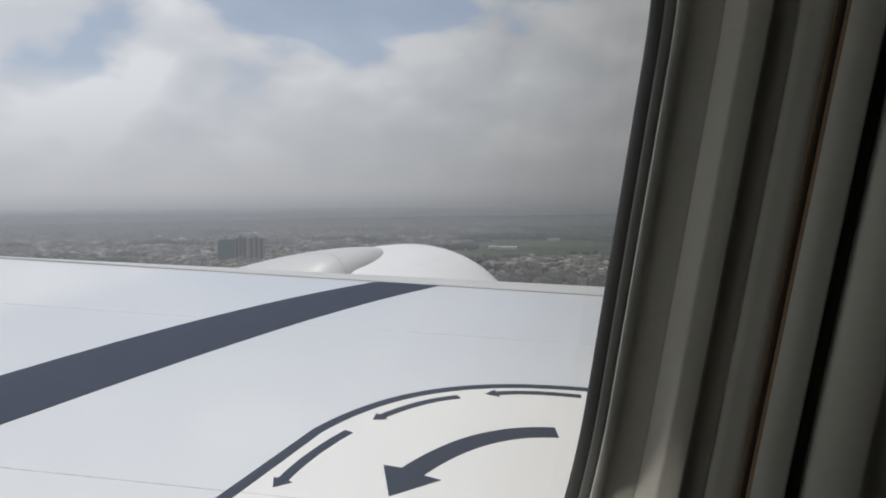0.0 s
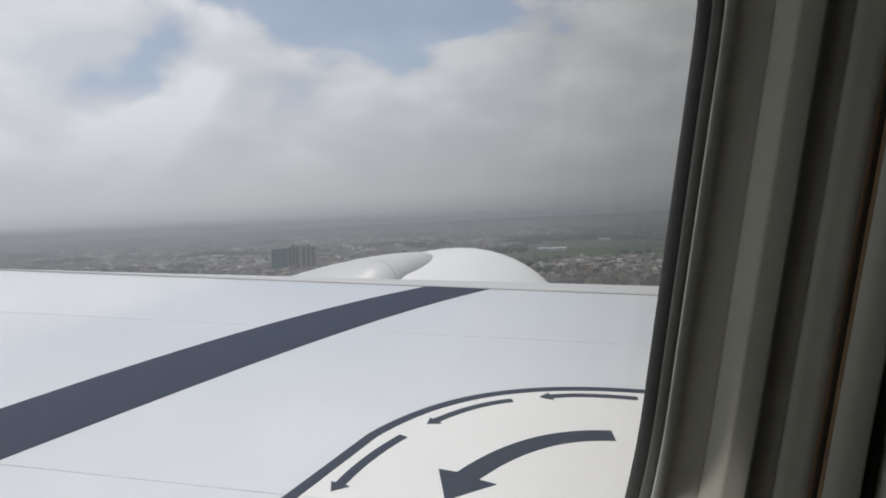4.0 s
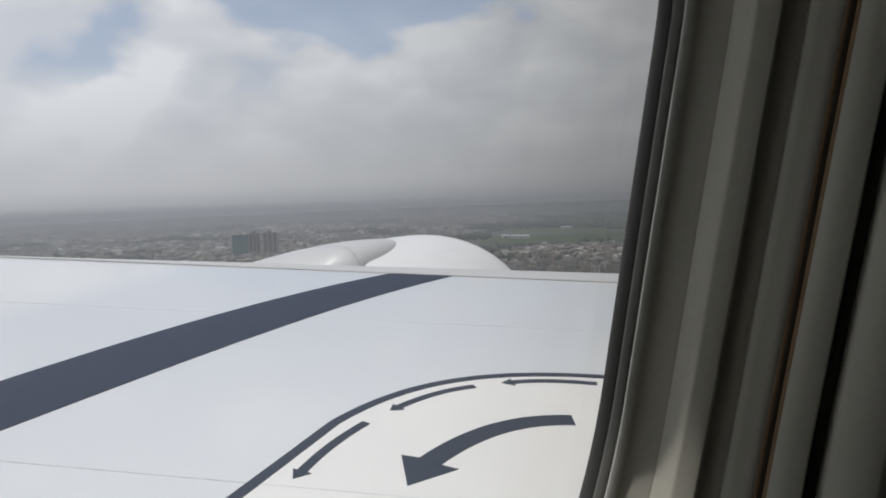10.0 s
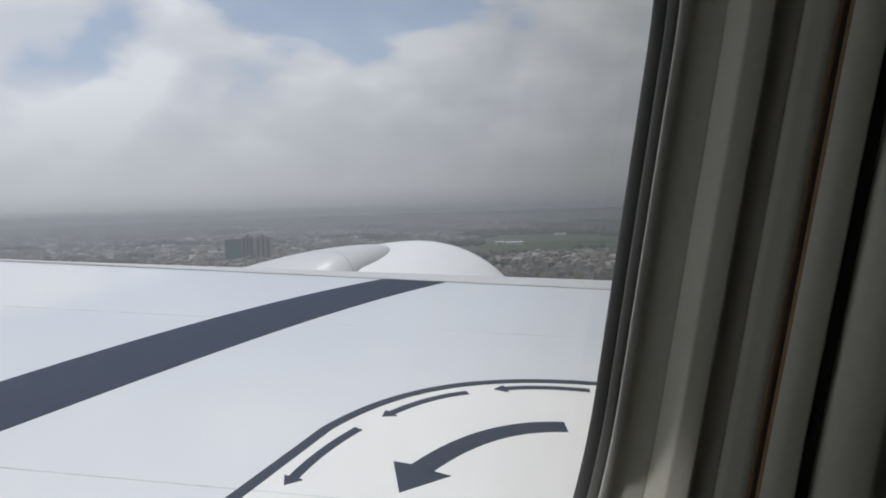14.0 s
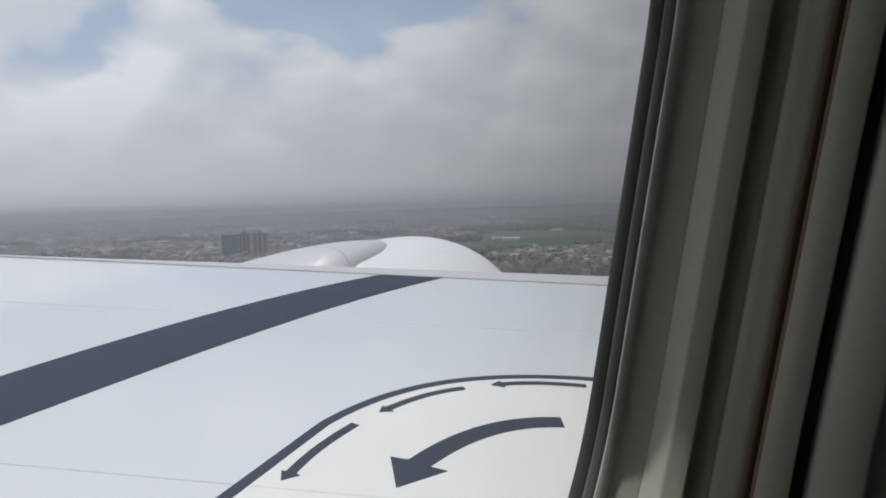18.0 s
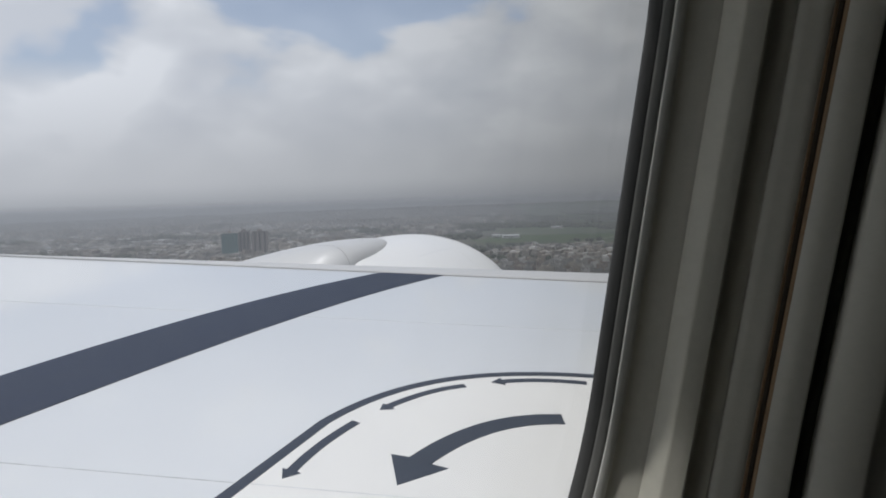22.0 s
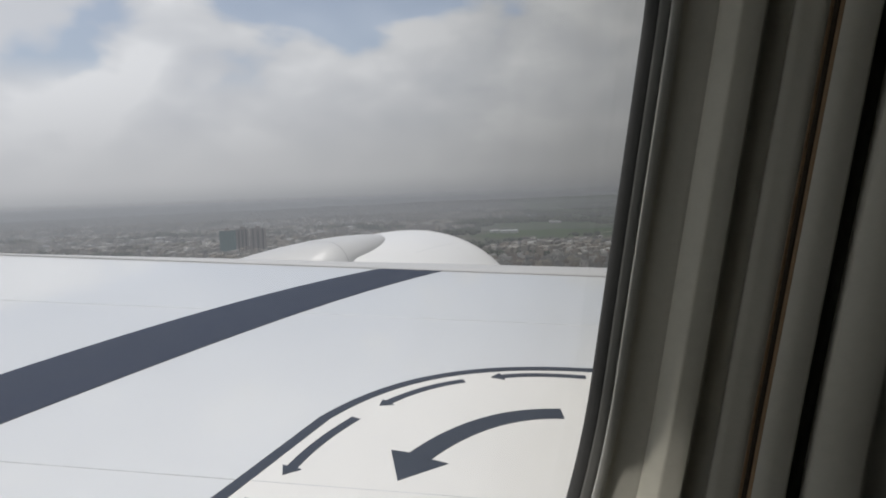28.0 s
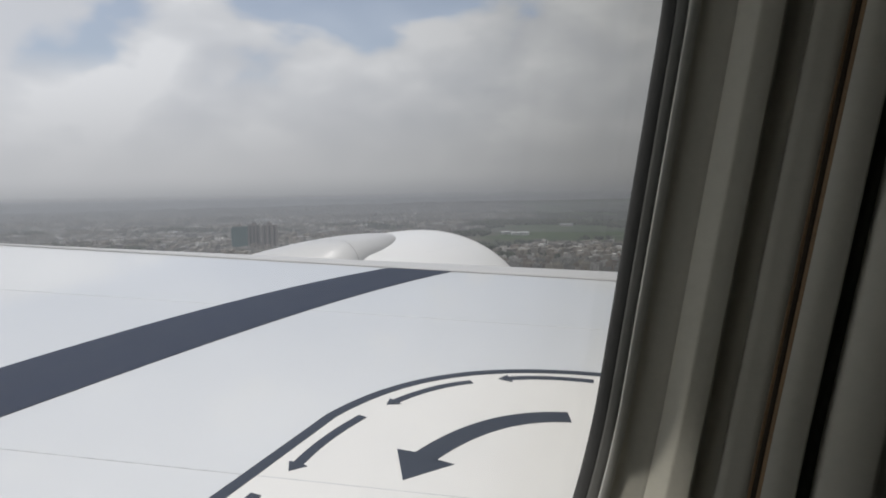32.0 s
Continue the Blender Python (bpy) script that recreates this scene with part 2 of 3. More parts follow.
# ---- building helpers ----
def thing(name, label, category, at=(0, 0, 0), group="", kind=""):
    ob = new(name)
    ob.matrix_basis = Matrix.Translation(at)
    ob.empty_display_size = 0.1
    return tagged(ob, label, category, group, kind)


def mesh_of(name, bm, mat, smooth=True):
    me = bpy.data.meshes.new(name)
    bm.to_mesh(me)
    bm.free()
    me.materials.append(mat)
    if smooth:
        me.polygons.foreach_set("use_smooth", [True] * len(me.polygons))
    return me


def part(name, bm, mat, parent=None, label="", smooth=True):
    ob = new(name, mesh_of(name, bm, mat, smooth))
    ob.parent = parent
    return tagged(ob, label)


def quads(rows, closed=False, caps=False):
    """A bmesh from rows of points, joined row to row."""
    bm = bmesh.new()
    grid = [[bm.verts.new(p) for p in row] for row in rows]
    n = len(grid[0])
    for r, s in zip(grid, grid[1:]):
        for i in range(n if closed else n - 1):
            j = (i + 1) % n
            bm.faces.new((r[i], r[j], s[j], s[i]))
    if caps:
        bm.faces.new(grid[0]), bm.faces.new(grid[-1])
    bmesh.ops.recalc_face_normals(bm, faces=bm.faces)
    return bm


def box(bm, x0, x1, y0, y1, z0, z1, bevel=0.0):
    vs = [bm.verts.new((x, y, z)) for x in (x0, x1) for y in (y0, y1) for z in (z0, z1)]
    fs = [bm.faces.new([vs[i] for i in f]) for f in ((0, 1, 3, 2), (4, 6, 7, 5), (0, 4, 5, 1), (2, 3, 7, 6), (0, 2, 6, 4), (1, 5, 7, 3))]
    if bevel:
        bmesh.ops.bevel(bm, geom=list({e for f in fs for e in f.edges}), offset=bevel, segments=2, affect="EDGES")
    return bm


def bezier(p, t):
    """Point on a quadratic or cubic curve in the plane."""
    p = [np.array(q, float) for q in p]
    while len(p) > 1:
        p = [a * (1 - t) + b * t for a, b in zip(p, p[1:])]
    return p[0]


# ---- the wing ----
TD, TI = 0.0967, 0.0665     # rise outboard, rise towards the nose


def crest(x):
    """Line along which the upper skin turns down to the nose, in plan."""
    return 5.325 + 0.5088 * x


def nose(x):
    return crest(x) + 0.75


def tail(x):
    return -2.0 - 0.15 * max(0.0, -x - 5.0)


def top(x, y):
    """Height of the wing's upper skin, from the eye."""
    q = nose(x) - y
    z = -1.0 - TD * x + TI * y
    if q < 0.95:
        z -= 0.42 * (1 - max(q, 0.0) / 0.95) ** 2
    return z


def laid(x, y):
    """Walkway markings are set out on axes turned 8 degrees from the nose."""
    return x * math.cos(radians(8)) + y * math.sin(radians(8)), y * math.cos(radians(8)) - x * math.sin(radians(8))


wing = thing("wing", "white airliner wing with dark blue-grey walkway markings", "wing", (0, 0, H))


def wing_skin():
    rows = []
    for i in range(57):
        s = 0.22 + (16.0 - 0.22) * (i / 56) ** 1.25
        x = -s
        c = nose(x) - tail(x)
        row = []
        for k in range(44):
            q = c * (k / 43) ** 2.0
            row.append((x, nose(x) - q, top(x, nose(x) - q)))
        for k in range(1, 25):
            f = 1 - k / 24
            q = c * f ** 1.6
            th = 0.115 * c * (f ** 0.55) * (1 - f) ** 0.35 * 1.55 + 0.012
            if f > 0:
                row.append((x, nose(x) - q, top(x, nose(x) - q) - th))
        row.append((x, nose(x) + 0.03, top(x, nose(x)) - 0.07))
        rows.append(row)
    return quads(rows, closed=True, caps=True)


part("skin", wing_skin(), M_WING, wing)


def on_wing(pts_left, pts_right, lift=0.004):
    """A thin painted band laid on the skin between two lines of plan points."""
    rows = []
    for (xa, ya), (xb, yb) in zip(pts_left, pts_right):
        row = []
        for k in range(5):
            f = k / 4
            x, y = laid(xa + (xb - xa) * f, ya + (yb - ya) * f)
            row.append((x, y, top(x, y) + lift))
        for p in ((xb, yb), (xa, ya)):
            x, y = laid(*p)
            row.append((x, y, top(x, y) - 0.004))
        rows.append(row)
    return quads(rows, closed=True, caps=True)


def band(points, width):
    """Left and right edges of a band of even width along plan points."""
    p = np.array(points)
    d = np.gradient(p, axis=0)
    d /= np.linalg.norm(d, axis=1)[:, None]
    n = np.stack([-d[:, 1], d[:, 0]], 1) * (width / 2 if np.isscalar(width) else np.array(width)[:, None] / 2)
    return p + n, p - n


# broad stripe that runs aft, cut square to the nose at its front end
def stripe_edge(c, y):
    """Across a stripe edge at y along it: a cubic, straight on aft of 0.75."""
    f = max(y, 0.75)
    slope = 3 * c[0] * f * f + 2 * c[1] * f + c[2]
    return ((c[0] * f + c[1]) * f + c[2]) * f + c[3] + slope * (y - f)


lo, hi = [], []
for k in range(40):
    f = k / 39
    y, yi = 3.330 - 5.0 * f, 3.560 - 5.2 * f
    lo.append((stripe_edge((0.00596, 0.03178, -0.28297, -2.6546), y), y))
    hi.append((stripe_edge((0.00948, -0.01247, -0.18083, -2.2742), yi), yi))
part("stripe", on_wing(lo, hi, lift=0.003), M_STRIPE, wing, "broad dark blue-grey painted stripe", False)

# border of the walkway: out along the wing, round, and aft
pts = [np.array((-0.66, 2.695)) * (1 - k / 8) + np.array((-1.07, 2.45)) * (k / 8) for k in range(8)]
pts += [bezier([(-1.07, 2.45), (-1.50, 2.20), (-1.66, 1.86), (-1.612, 1.45)], k / 24) for k in range(24)]
pts += [np.array((-1.612, 1.45)) * (1 - k / 20) + np.array((-1.17, -0.28)) * (k / 20) for k in range(21)]


def walkway():
    """Matt white coating between the border line and the fuselage."""
    rows = []
    for p in pts:
        x, y = laid(*p)
        row = []
        for k in range(9):
            f = k / 8
            xx = x + (-0.245 - x) * f
            row.append((xx, y, top(xx, y) + 0.0012))
        rows.append(row)
    return quads(rows)


path = part("walkway", walkway(), M_WALK, wing, "matt white walkway coating", False)
part("walkway_border", on_wing(*band(pts, 0.039), lift=0.003), M_MARK, path, "dark curved border line of the walkway", False)


def arrow(tail_end, mid, neck, tip, width, head):
    """A curved arrow: bent shaft and a swept head."""
    a, m, b, t = (np.array(v, float) for v in (tail_end, mid, neck, tip))
    c = 2 * m - 0.5 * (a + b)
    shaft = [bezier([a, c, b], k / 16) for k in range(17)]
    left, right = band(shaft, width)
    d = (t - b) / np.linalg.norm(t - b)
    n = np.array((-d[1], d[0]))
    back = b + d * 0.0006
    # head as a fan of narrowing rows, barbs swept back
    rows = 8
    for k in range(rows + 1):
        f = k / rows
        p = back + (t - back) * f
        wdt = head * (1 - f) / 2 + 0.0006
        left = np.vstack([left, [p + n * wdt]])
        right = np.vstack([right, [p - n * wdt]])
    return on_wing(left, right, lift=0.003)


for tail_end, mid, neck, tip, wd, hd in (
        ((-1.055, 2.365), (-1.216, 2.266), (-1.325, 2.158), (-1.358, 2.120), 0.034, 0.072),
        ((-1.420, 2.022), (-1.492, 1.872), (-1.525, 1.685), (-1.531, 1.642), 0.032, 0.064),
        ((-1.528, 1.518), (-1.502, 1.335), (-1.452, 1.170), (-1.441, 1.125), 0.034, 0.064),
        ((-1.413, 0.993), (-1.350, 0.800), (-1.285, 0.610), (-1.270, 0.565), 0.034, 0.064),
        ((-0.982, 1.998), (-1.150, 1.780), (-1.196, 1.450), (-1.162, 1.307), 0.078, 0.192)):
    part("arrow", arrow(tail_end, mid, neck, tip, wd, hd), M_MARK, path, "dark painted arrow pointing aft", False)


def seam(a, b, width=0.006, lift=0.0065):
    pts = [np.array(a) * (1 - k / 30) + np.array(b) * (k / 30) for k in range(31)]
    return on_wing(*band(pts, width), lift=lift)


def slat_strip():
    """Pale leading edge ahead of the seam, over the crest."""
    a, b = np.array((-0.91, 4.622)), np.array((-9.0, -0.394))
    d = (b - a) / np.linalg.norm(b - a)
    n = np.array((d[1], -d[0]))
    mid = [a + (b - a) * (k / 30) for k in range(31)]
    return on_wing([p + n * 0.45 for p in mid], [p + n * 0.002 for p in mid], lift=0.0025)


part("leading_edge", slat_strip(), M_SLAT, wing, "pale grey leading edge strip")
part("panel_seam", seam((-0.91, 4.622), (-9.0, -0.394), 0.008), M_SEAM, wing, "thin dark seam behind the leading edge")
part("panel_seam", seam((-0.35, 1.722), (-5.2, -1.139), 0.0019, 0.0022), M_FINE, wing)
part("panel_seam", seam((-0.80, 3.356), (-5.0, 0.773), 0.0017, 0.0022), M_FAINT, wing)

# ---- the engine ----
engine = thing("engine", "white rounded jet engine nacelle ahead of the wing", "engine", (-3.263, 6.326, H - 1.422))


def turned(profile, n=64, x=0.0, z=0.0):
    """Body of revolution along y from (y, r) pairs."""
    return quads([[(x + r * math.cos(a), y, z + r * math.sin(a)) for a in (2 * math.pi * i / n for i in range(n))] for y, r in profile], closed=True)


def dip(x, y, z, k):
    """Bend a point near the wing's crest down under the wing."""
    f = min(3.0, max(0.0, (0.3 - (y - 5.261 - 0.5088 * x)) / 0.3))
    return z - k * f * f


def tucked(bm):
    for v in bm.verts:
        if v.co.z > 0:
            v.co.z = max(-0.2, dip(v.co.x - 3.263, v.co.y + 6.326, v.co.z, 0.22))
    return bm


def cowl_r(s):
    return 1.090 * (1 - 0.283 * max(0.0, 1 - s / 1.140) ** 2.2) if s < 1.3 else 1.090 - 0.09 * (s - 1.3) ** 1.5


lip = [(-0.28, 0.66), (-0.12, 0.655), (-0.03, 0.68), (0.02, 0.715), (0.0, cowl_r(0)), (-0.03, cowl_r(0.03))]
part("inlet_lip", turned(lip), M_METAL, engine, "bare metal inlet lip")
part("inlet_cowl", turned([(-s, cowl_r(s)) for s in np.linspace(0.03, 1.10, 26)]), M_COWL, engine)
cowl = part("fan_cowl", tucked(turned([(-s, cowl_r(s)) for s in np.linspace(1.104, 3.0, 40)] + [(-3.0, 0.5)], 96)), M_COWL, engine)
part("inlet_duct", turned([(-0.28, 0.66), (-1.1, 0.70), (-1.1, 0.05)]), M_DARK, engine)
part("spinner", turned([(-0.75, 0.01), (-0.85, 0.10), (-1.09, 0.19)], 32), M_DARK, engine)
part("core_nozzle", turned([(-2.9, 0.50), (-3.6, 0.42), (-4.3, 0.30), (-4.3, 0.05)], 48), M_METAL, engine)
for angle in (62,):
    rows = []
    for s in np.linspace(0.95, 1.75, 16):
        rows.append([((cowl_r(s) + 0.001) * math.cos(radians(angle + w_)), -s, (cowl_r(s) + 0.001) * math.sin(radians(angle + w_))) for w_ in (-0.10, 0.10)])
    part("cowl_seam", tucked(quads(rows)), M_FINE, cowl)


def fairing_rows(s0, s1, grow=0.0, n=30):
    """Strut fairing behind its pointed tip, which dips under the wing's crest."""
    rows = []
    for k in range(n):
        s = s0 + (s1 - s0) * (k / (n - 1)) ** (1.8 if s0 == 0 else 1.0)
        g = math.sqrt(max(0.0, 1 - (1 - min(1.0, s / 0.958)) ** 2)) + 0.002
        row = []
        for a in (2 * math.pi * i / 48 for i in range(48)):
            # round on the inboard side, drawn out flat outboard
            across = 0.200 * g + math.cos(a) * ((0.205 if math.cos(a) > 0 else 0.74) * g + grow)
            x = -3.265 + across * math.cos(0.125) - s * math.sin(0.125)
            y = 4.76 - across * math.sin(0.125) - s * math.cos(0.125)
            z = -0.385 - 0.122 * s + (0.143 * g + grow) * math.sin(a)
            row.append((x + 3.263, y - 6.326, dip(x, y, z, 0.16) + 1.422))
        rows.append(row)
    return rows


pylon = part("pylon_fairing", quads(fairing_rows(0, 2.2), closed=True), M_FAIRING, engine, "smooth pale grey strut fairing with a pointed nose")
part("fairing_seam", quads(fairing_rows(0.80, 0.805, 0.0010, 3), closed=True), M_SEAM, pylon)

# ---- cabin window and sidewall ----
LEAN = radians(8.84)
OUT = Vector((-math.cos(LEAN), 0, math.sin(LEAN)))
RISE = Vector((math.sin(LEAN), 0, math.cos(LEAN)))
WY, WT, WA, WB, WR = 0.120, -0.0208, 0.140, 0.1546, 0.0838


def ring(d, e, n=14):
    """Rounded window outline, d outward from the eye's plane, grown by e."""
    a, b, r = WA + e, WB + e, WR + min(e, 0.08)
    pts = []
    for cy, ct, q in ((a - r, b - r, 0), (r - a, b - r, 1), (r - a, r - b, 2), (a - r, r - b, 3)):
        for i in range(n + 1):
            g = math.pi / 2 * (q + i / n)
            pts.append(OUT * d + Vector((0, WY + cy + r * math.cos(g), 0)) + RISE * (WT + ct + r * math.sin(g)))
    return [(p.x, p.y, p.z) for p in pts]


def loft(profile):
    return quads([ring(d, e) for d, e in profile], closed=True)


window = thing("window_1", "oval cabin window with grey plastic reveal", "window", (0, 0, H), kind="structure")
part("gasket", loft([(0.0740, 0.084), (0.0640, 0.030), (0.0605, 0.010), (0.0595, 0.001), (0.0584, 0.0), (0.0566, 0.0003), (0.0548, 0.0008), (0.0540, 0.0014), (0.0538, 0.004)]), M_RUBBER, window, "black rubber gasket")
part("retainer_ring", loft([(0.0546, 0.0022), (0.0541, 0.0012), (0.0530, 0.0014), (0.0515, 0.0022), (0.0502, 0.0030), (0.0497, 0.006)]), M_RETAIN, window, "dark grey retainer ring")
part("bead", loft([(0.0503, 0.0042), (0.0499, 0.0030), (0.0492, 0.0033), (0.0484, 0.0042), (0.0474, 0.0056), (0.0468, 0.0080), (0.0469, 0.0110)]), M_BEAD, window, "thin pale plastic bead")
part("recess", loft([(0.0474, 0.0110), (0.0466, 0.0132), (0.0450, 0.0148), (0.0420, 0.0164), (0.0390, 0.0180), (0.0365, 0.0193), (0.0350, 0.0200), (0.0340, 0.0212)]), M_PLASTIC3, window, "darker recess behind the bead")
part("inner_frame", loft([(0.0358, 0.0210), (0.0350, 0.0202), (0.0330, 0.0199), (0.0300, 0.0196), (0.0272, 0.0193), (0.0264, 0.0194), (0.0256, 0.0199), (0.0220, 0.0226), (0.0188, 0.0250), (0.0182, 0.0258), (0.0183, 0.0300)]), M_PLASTIC, window)
part("shadow_gap", loft([(0.0187, 0.0270), (0.0183, 0.0445), (0.0086, 0.0445), (0.0082, 0.0390)]), M_GAP_SHADE, window)
part("shade_track", loft([(0.0098, 0.0440), (0.0092, 0.0384), (0.0084, 0.0370), (0.0050, 0.0378), (0.0004, 0.0390), (-0.0032, 0.0402), (-0.0038, 0.0440)]), M_PLASTIC2, window)
part("sealing_strip", loft([(-0.0030, 0.0460), (-0.0034, 0.0405), (-0.0042, 0.0411), (-0.0050, 0.0424), (-0.0066, 0.0424), (-0.0072, 0.0419), (-0.0086, 0.0419), (-0.0092, 0.0460)]), M_BROWN, window, "brown stained sealing strip")
part("strip_groove", loft([(-0.0044, 0.0450), (-0.0045, 0.0419), (-0.0056, 0.0422), (-0.0067, 0.0419), (-0.0068, 0.0450)]), M_GROOVE, window, "nearly black groove line")
part("outer_frame", loft([(-0.0076, 0.0460), (-0.0080, 0.0424), (-0.0086, 0.0415), (-0.0150, 0.0434), (-0.0206, 0.0449), (-0.0214, 0.0458), (-0.0214, 0.0500)]), M_PLASTIC2, window)
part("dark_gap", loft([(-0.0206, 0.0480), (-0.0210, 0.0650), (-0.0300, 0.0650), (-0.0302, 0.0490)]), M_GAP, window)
bm = bmesh.new()
bm.faces.new([bm.verts.new(p) for p in ring(0.0590, 0.002)])
pane = part("pane", bm, M_PANE, window, "clear acrylic pane", False)
pane.visible_shadow = False

wall = new("wall_left", mesh_of("wall_left", loft([(-0.0272, 0.0600), (-0.0284, 0.0480), (-0.0292, 0.0468), (-0.0400, 0.0486), (-0.0470, 0.0498), (-0.0490, 0.0520), (-0.0500, 0.0680), (-0.0600, 0.0720), (-0.066, 0.074), (-0.078, 0.085), (-0.085, 0.13), (-0.088, 0.25), (-0.088, 1.42)]), M_PLASTIC2))
wall.location.z = H
tagged(wall, "olive-grey moulded cabin sidewall panel", "wall", kind="structure")
skin = new("fuselage_skin", mesh_of("fuselage_skin", loft([(0.070, 0.085), (0.0735, 0.082), (0.078, 0.097), (0.083, 0.125), (0.083, 1.42), (0.02, 1.42)]), M_SKIN))
skin.location.z = H
tagged(skin, "white painted fuselage skin round the window", "fuselage", kind="structure")
for name, b in (("floor", (-0.5, 3.1, -2.45, 2.69, -1.6, -1.5)), ("ceiling", (0.2, 3.1, -2.45, 2.69, 1.48, 1.6)), ("wall_back", (-0.4, 3.1, -2.55, -2.45, -1.6, 1.6)), ("wall_front", (-0.4, 3.1, 2.69, 2.79, -1.6, 1.6))):
    ob = new(name, mesh_of(name, box(bmesh.new(), *b), M_CABIN, False))
    ob.location.z = H
    tagged(ob, "plain grey cabin lining", name.split("_")[0], kind="structure")
# the far side and the rest of this side have their rows of open windows
bm = bmesh.new()
box(bm, 3.0, 3.1, -2.45, 2.69, -1.5, -0.15)
box(bm, 3.0, 3.1, -2.45, 2.69, 0.25, 1.48)
for k in range(11):
    box(bm, 3.002, 3.098, -2.45 + 0.494 * k, -2.25 + 0.494 * k, -0.15, 0.25)
side_wall = new("wall_right", mesh_of("wall_right", bm, M_CABIN, False))
side_wall.location.z = H
tagged(side_wall, "plain grey cabin side with a row of windows", "wall", kind="structure")
for name, y0, y1 in (("wall_left_aft", -2.45, -1.44), ("wall_left_fore", 1.68, 2.69)):
    bm = bmesh.new()
    for z0, z1, ya, yb in ((-1.5, -0.2, y0, y1), (0.18, 1.5, y0, y1), (-0.2, 0.18, y0, y0 + 0.12), (-0.2, 0.18, y0 + 0.40, y0 + 0.62), (-0.2, 0.18, y0 + 0.90, y1)):
        box(bm, -0.09, 0.05, ya, yb, z0, z1)
    for v in bm.verts:
        v.co.x += math.tan(LEAN) * v.co.z
    ob = new(name, mesh_of(name, bm, M_CABIN, False))
    ob.location.z = H
    tagged(ob, "plain cabin side with two window openings", "wall", kind="structure")


# ---- ground, fields and city ----
def ground_material():
    m = bpy.data.materials.new("ground_cover")
    m.use_nodes = True
    n = Nodes(m.node_tree)
    pos = n.add("ShaderNodeTexCoord").outputs["Object"]
    xyz = n.add("ShaderNodeSeparateXYZ", {0: pos})
    plots = n.add("ShaderNodeTexVoronoi", {"Vector": pos, "Scale": 0.009, "Randomness": 0.8})
    plots.distance = "CHEBYCHEV"
    tint = n.add("ShaderNodeSeparateColor", {0: plots.outputs["Color"]}).outputs[0]
    field = n.ramp(tint, [(0.0, (0.040, 0.068, 0.026)), (0.4, (0.055, 0.092, 0.032)), (0.75, (0.080, 0.098, 0.046)), (1.0, (0.13, 0.120, 0.090))])
    field = n.mix(n.span(n.noise(pos, 0.02, 6.0, 0.6), 0.4, 0.7, 0.0, 0.5), field, (0.04, 0.06, 0.03, 1))
    dust = n.ramp(n.noise(pos, 0.05, 7.0, 0.65), [(0.3, (0.075, 0.072, 0.065)), (0.5, (0.13, 0.12, 0.105)), (0.7, (0.20, 0.185, 0.16))])
    green = n.span(n.noise(pos, 0.008, 5.0, 0.6), 0.5, 0.6)
    town = n.mix(n.math("MULTIPLY", green, 0.6), dust, (0.055, 0.070, 0.040, 1))
    # fields lie ahead, the town abeam
    side = n.math("ADD", n.math("ADD", n.math("MULTIPLY", xyz.outputs[0], 0.927), n.math("MULTIPLY", xyz.outputs[1], 0.375)),
                  n.math("MULTIPLY", n.math("SUBTRACT", n.noise(pos, 0.003, 4.0), 0.5), 500.0))
    out = n.add("ShaderNodeVectorMath", {0: pos})
    out.operation = "LENGTH"
    col = n.mix(n.math("MULTIPLY", n.span(side, -80.0, -20.0), n.span(out.outputs["Value"], 1120.0, 1260.0)), town, field)
    b = n.add("ShaderNodeBsdfPrincipled", {"Base Color": col, "Roughness": 0.95, "Specular IOR Level": 0.1})
    n.add("ShaderNodeOutputMaterial", {0: b})
    return m


def rise(x, y):
    """The land climbs gently towards the horizon, more so ahead."""
    r = math.hypot(x, y)
    return (20.7 + 49.0 * (0.7 * y + 0.7 * x) / max(r, 1.0)) * max(0.0, (r - 2500.0) / 2400.0) ** 1.4


ground = new("ground", mesh_of("ground", quads([[(r * math.cos(a), r * math.sin(a), rise(r * math.cos(a), r * math.sin(a))) for a in (2 * math.pi * i / 96 for i in range(96))]
                                                for r in (0.5, 700, 2500, 2800, 3100, 3400, 3700, 4000, 4300, 4600, 4950)], closed=True), ground_material(), False))
tagged(ground, "hazy flat land of town and green fields", "ground", kind="structure")


def island_material(name, stops, rough=0.9):
    m = bpy.data.materials.new(name)
    m.use_nodes = True
    n = Nodes(m.node_tree)
    r = n.add("ShaderNodeNewGeometry").outputs["Random Per Island"]
    pos = n.add("ShaderNodeTexCoord").outputs["Object"]
    col = n.mix(n.span(n.noise(pos, 0.35, 5.0), 0.4, 0.75, 0.0, 0.45), n.ramp(r, stops), (0.07, 0.065, 0.06, 1))
    n.add("ShaderNodeOutputMaterial", {0: n.add("ShaderNodeBsdfPrincipled", {"Base Color": col, "Roughness": rough, "Specular IOR Level": 0.2})})
    return m


M_HOUSES = island_material("mixed_house_walls", [(0.0, (0.17, 0.16, 0.145)), (0.3, (0.29, 0.275, 0.245)), (0.5, (0.38, 0.35, 0.30)), (0.7, (0.31, 0.265, 0.22)), (0.84, (0.52, 0.50, 0.46)), (1.0, (0.78, 0.78, 0.75))])
M_TREES = island_material("dusty_green_leaves", [(0.0, (0.030, 0.040, 0.022)), (0.5, (0.050, 0.064, 0.034)), (1.0, (0.075, 0.085, 0.048))])


def polar(az, r):
    """Place on the ground, az degrees left of the nose."""
    a = radians(az)
    return -math.sin(a) * r, math.cos(a) * r


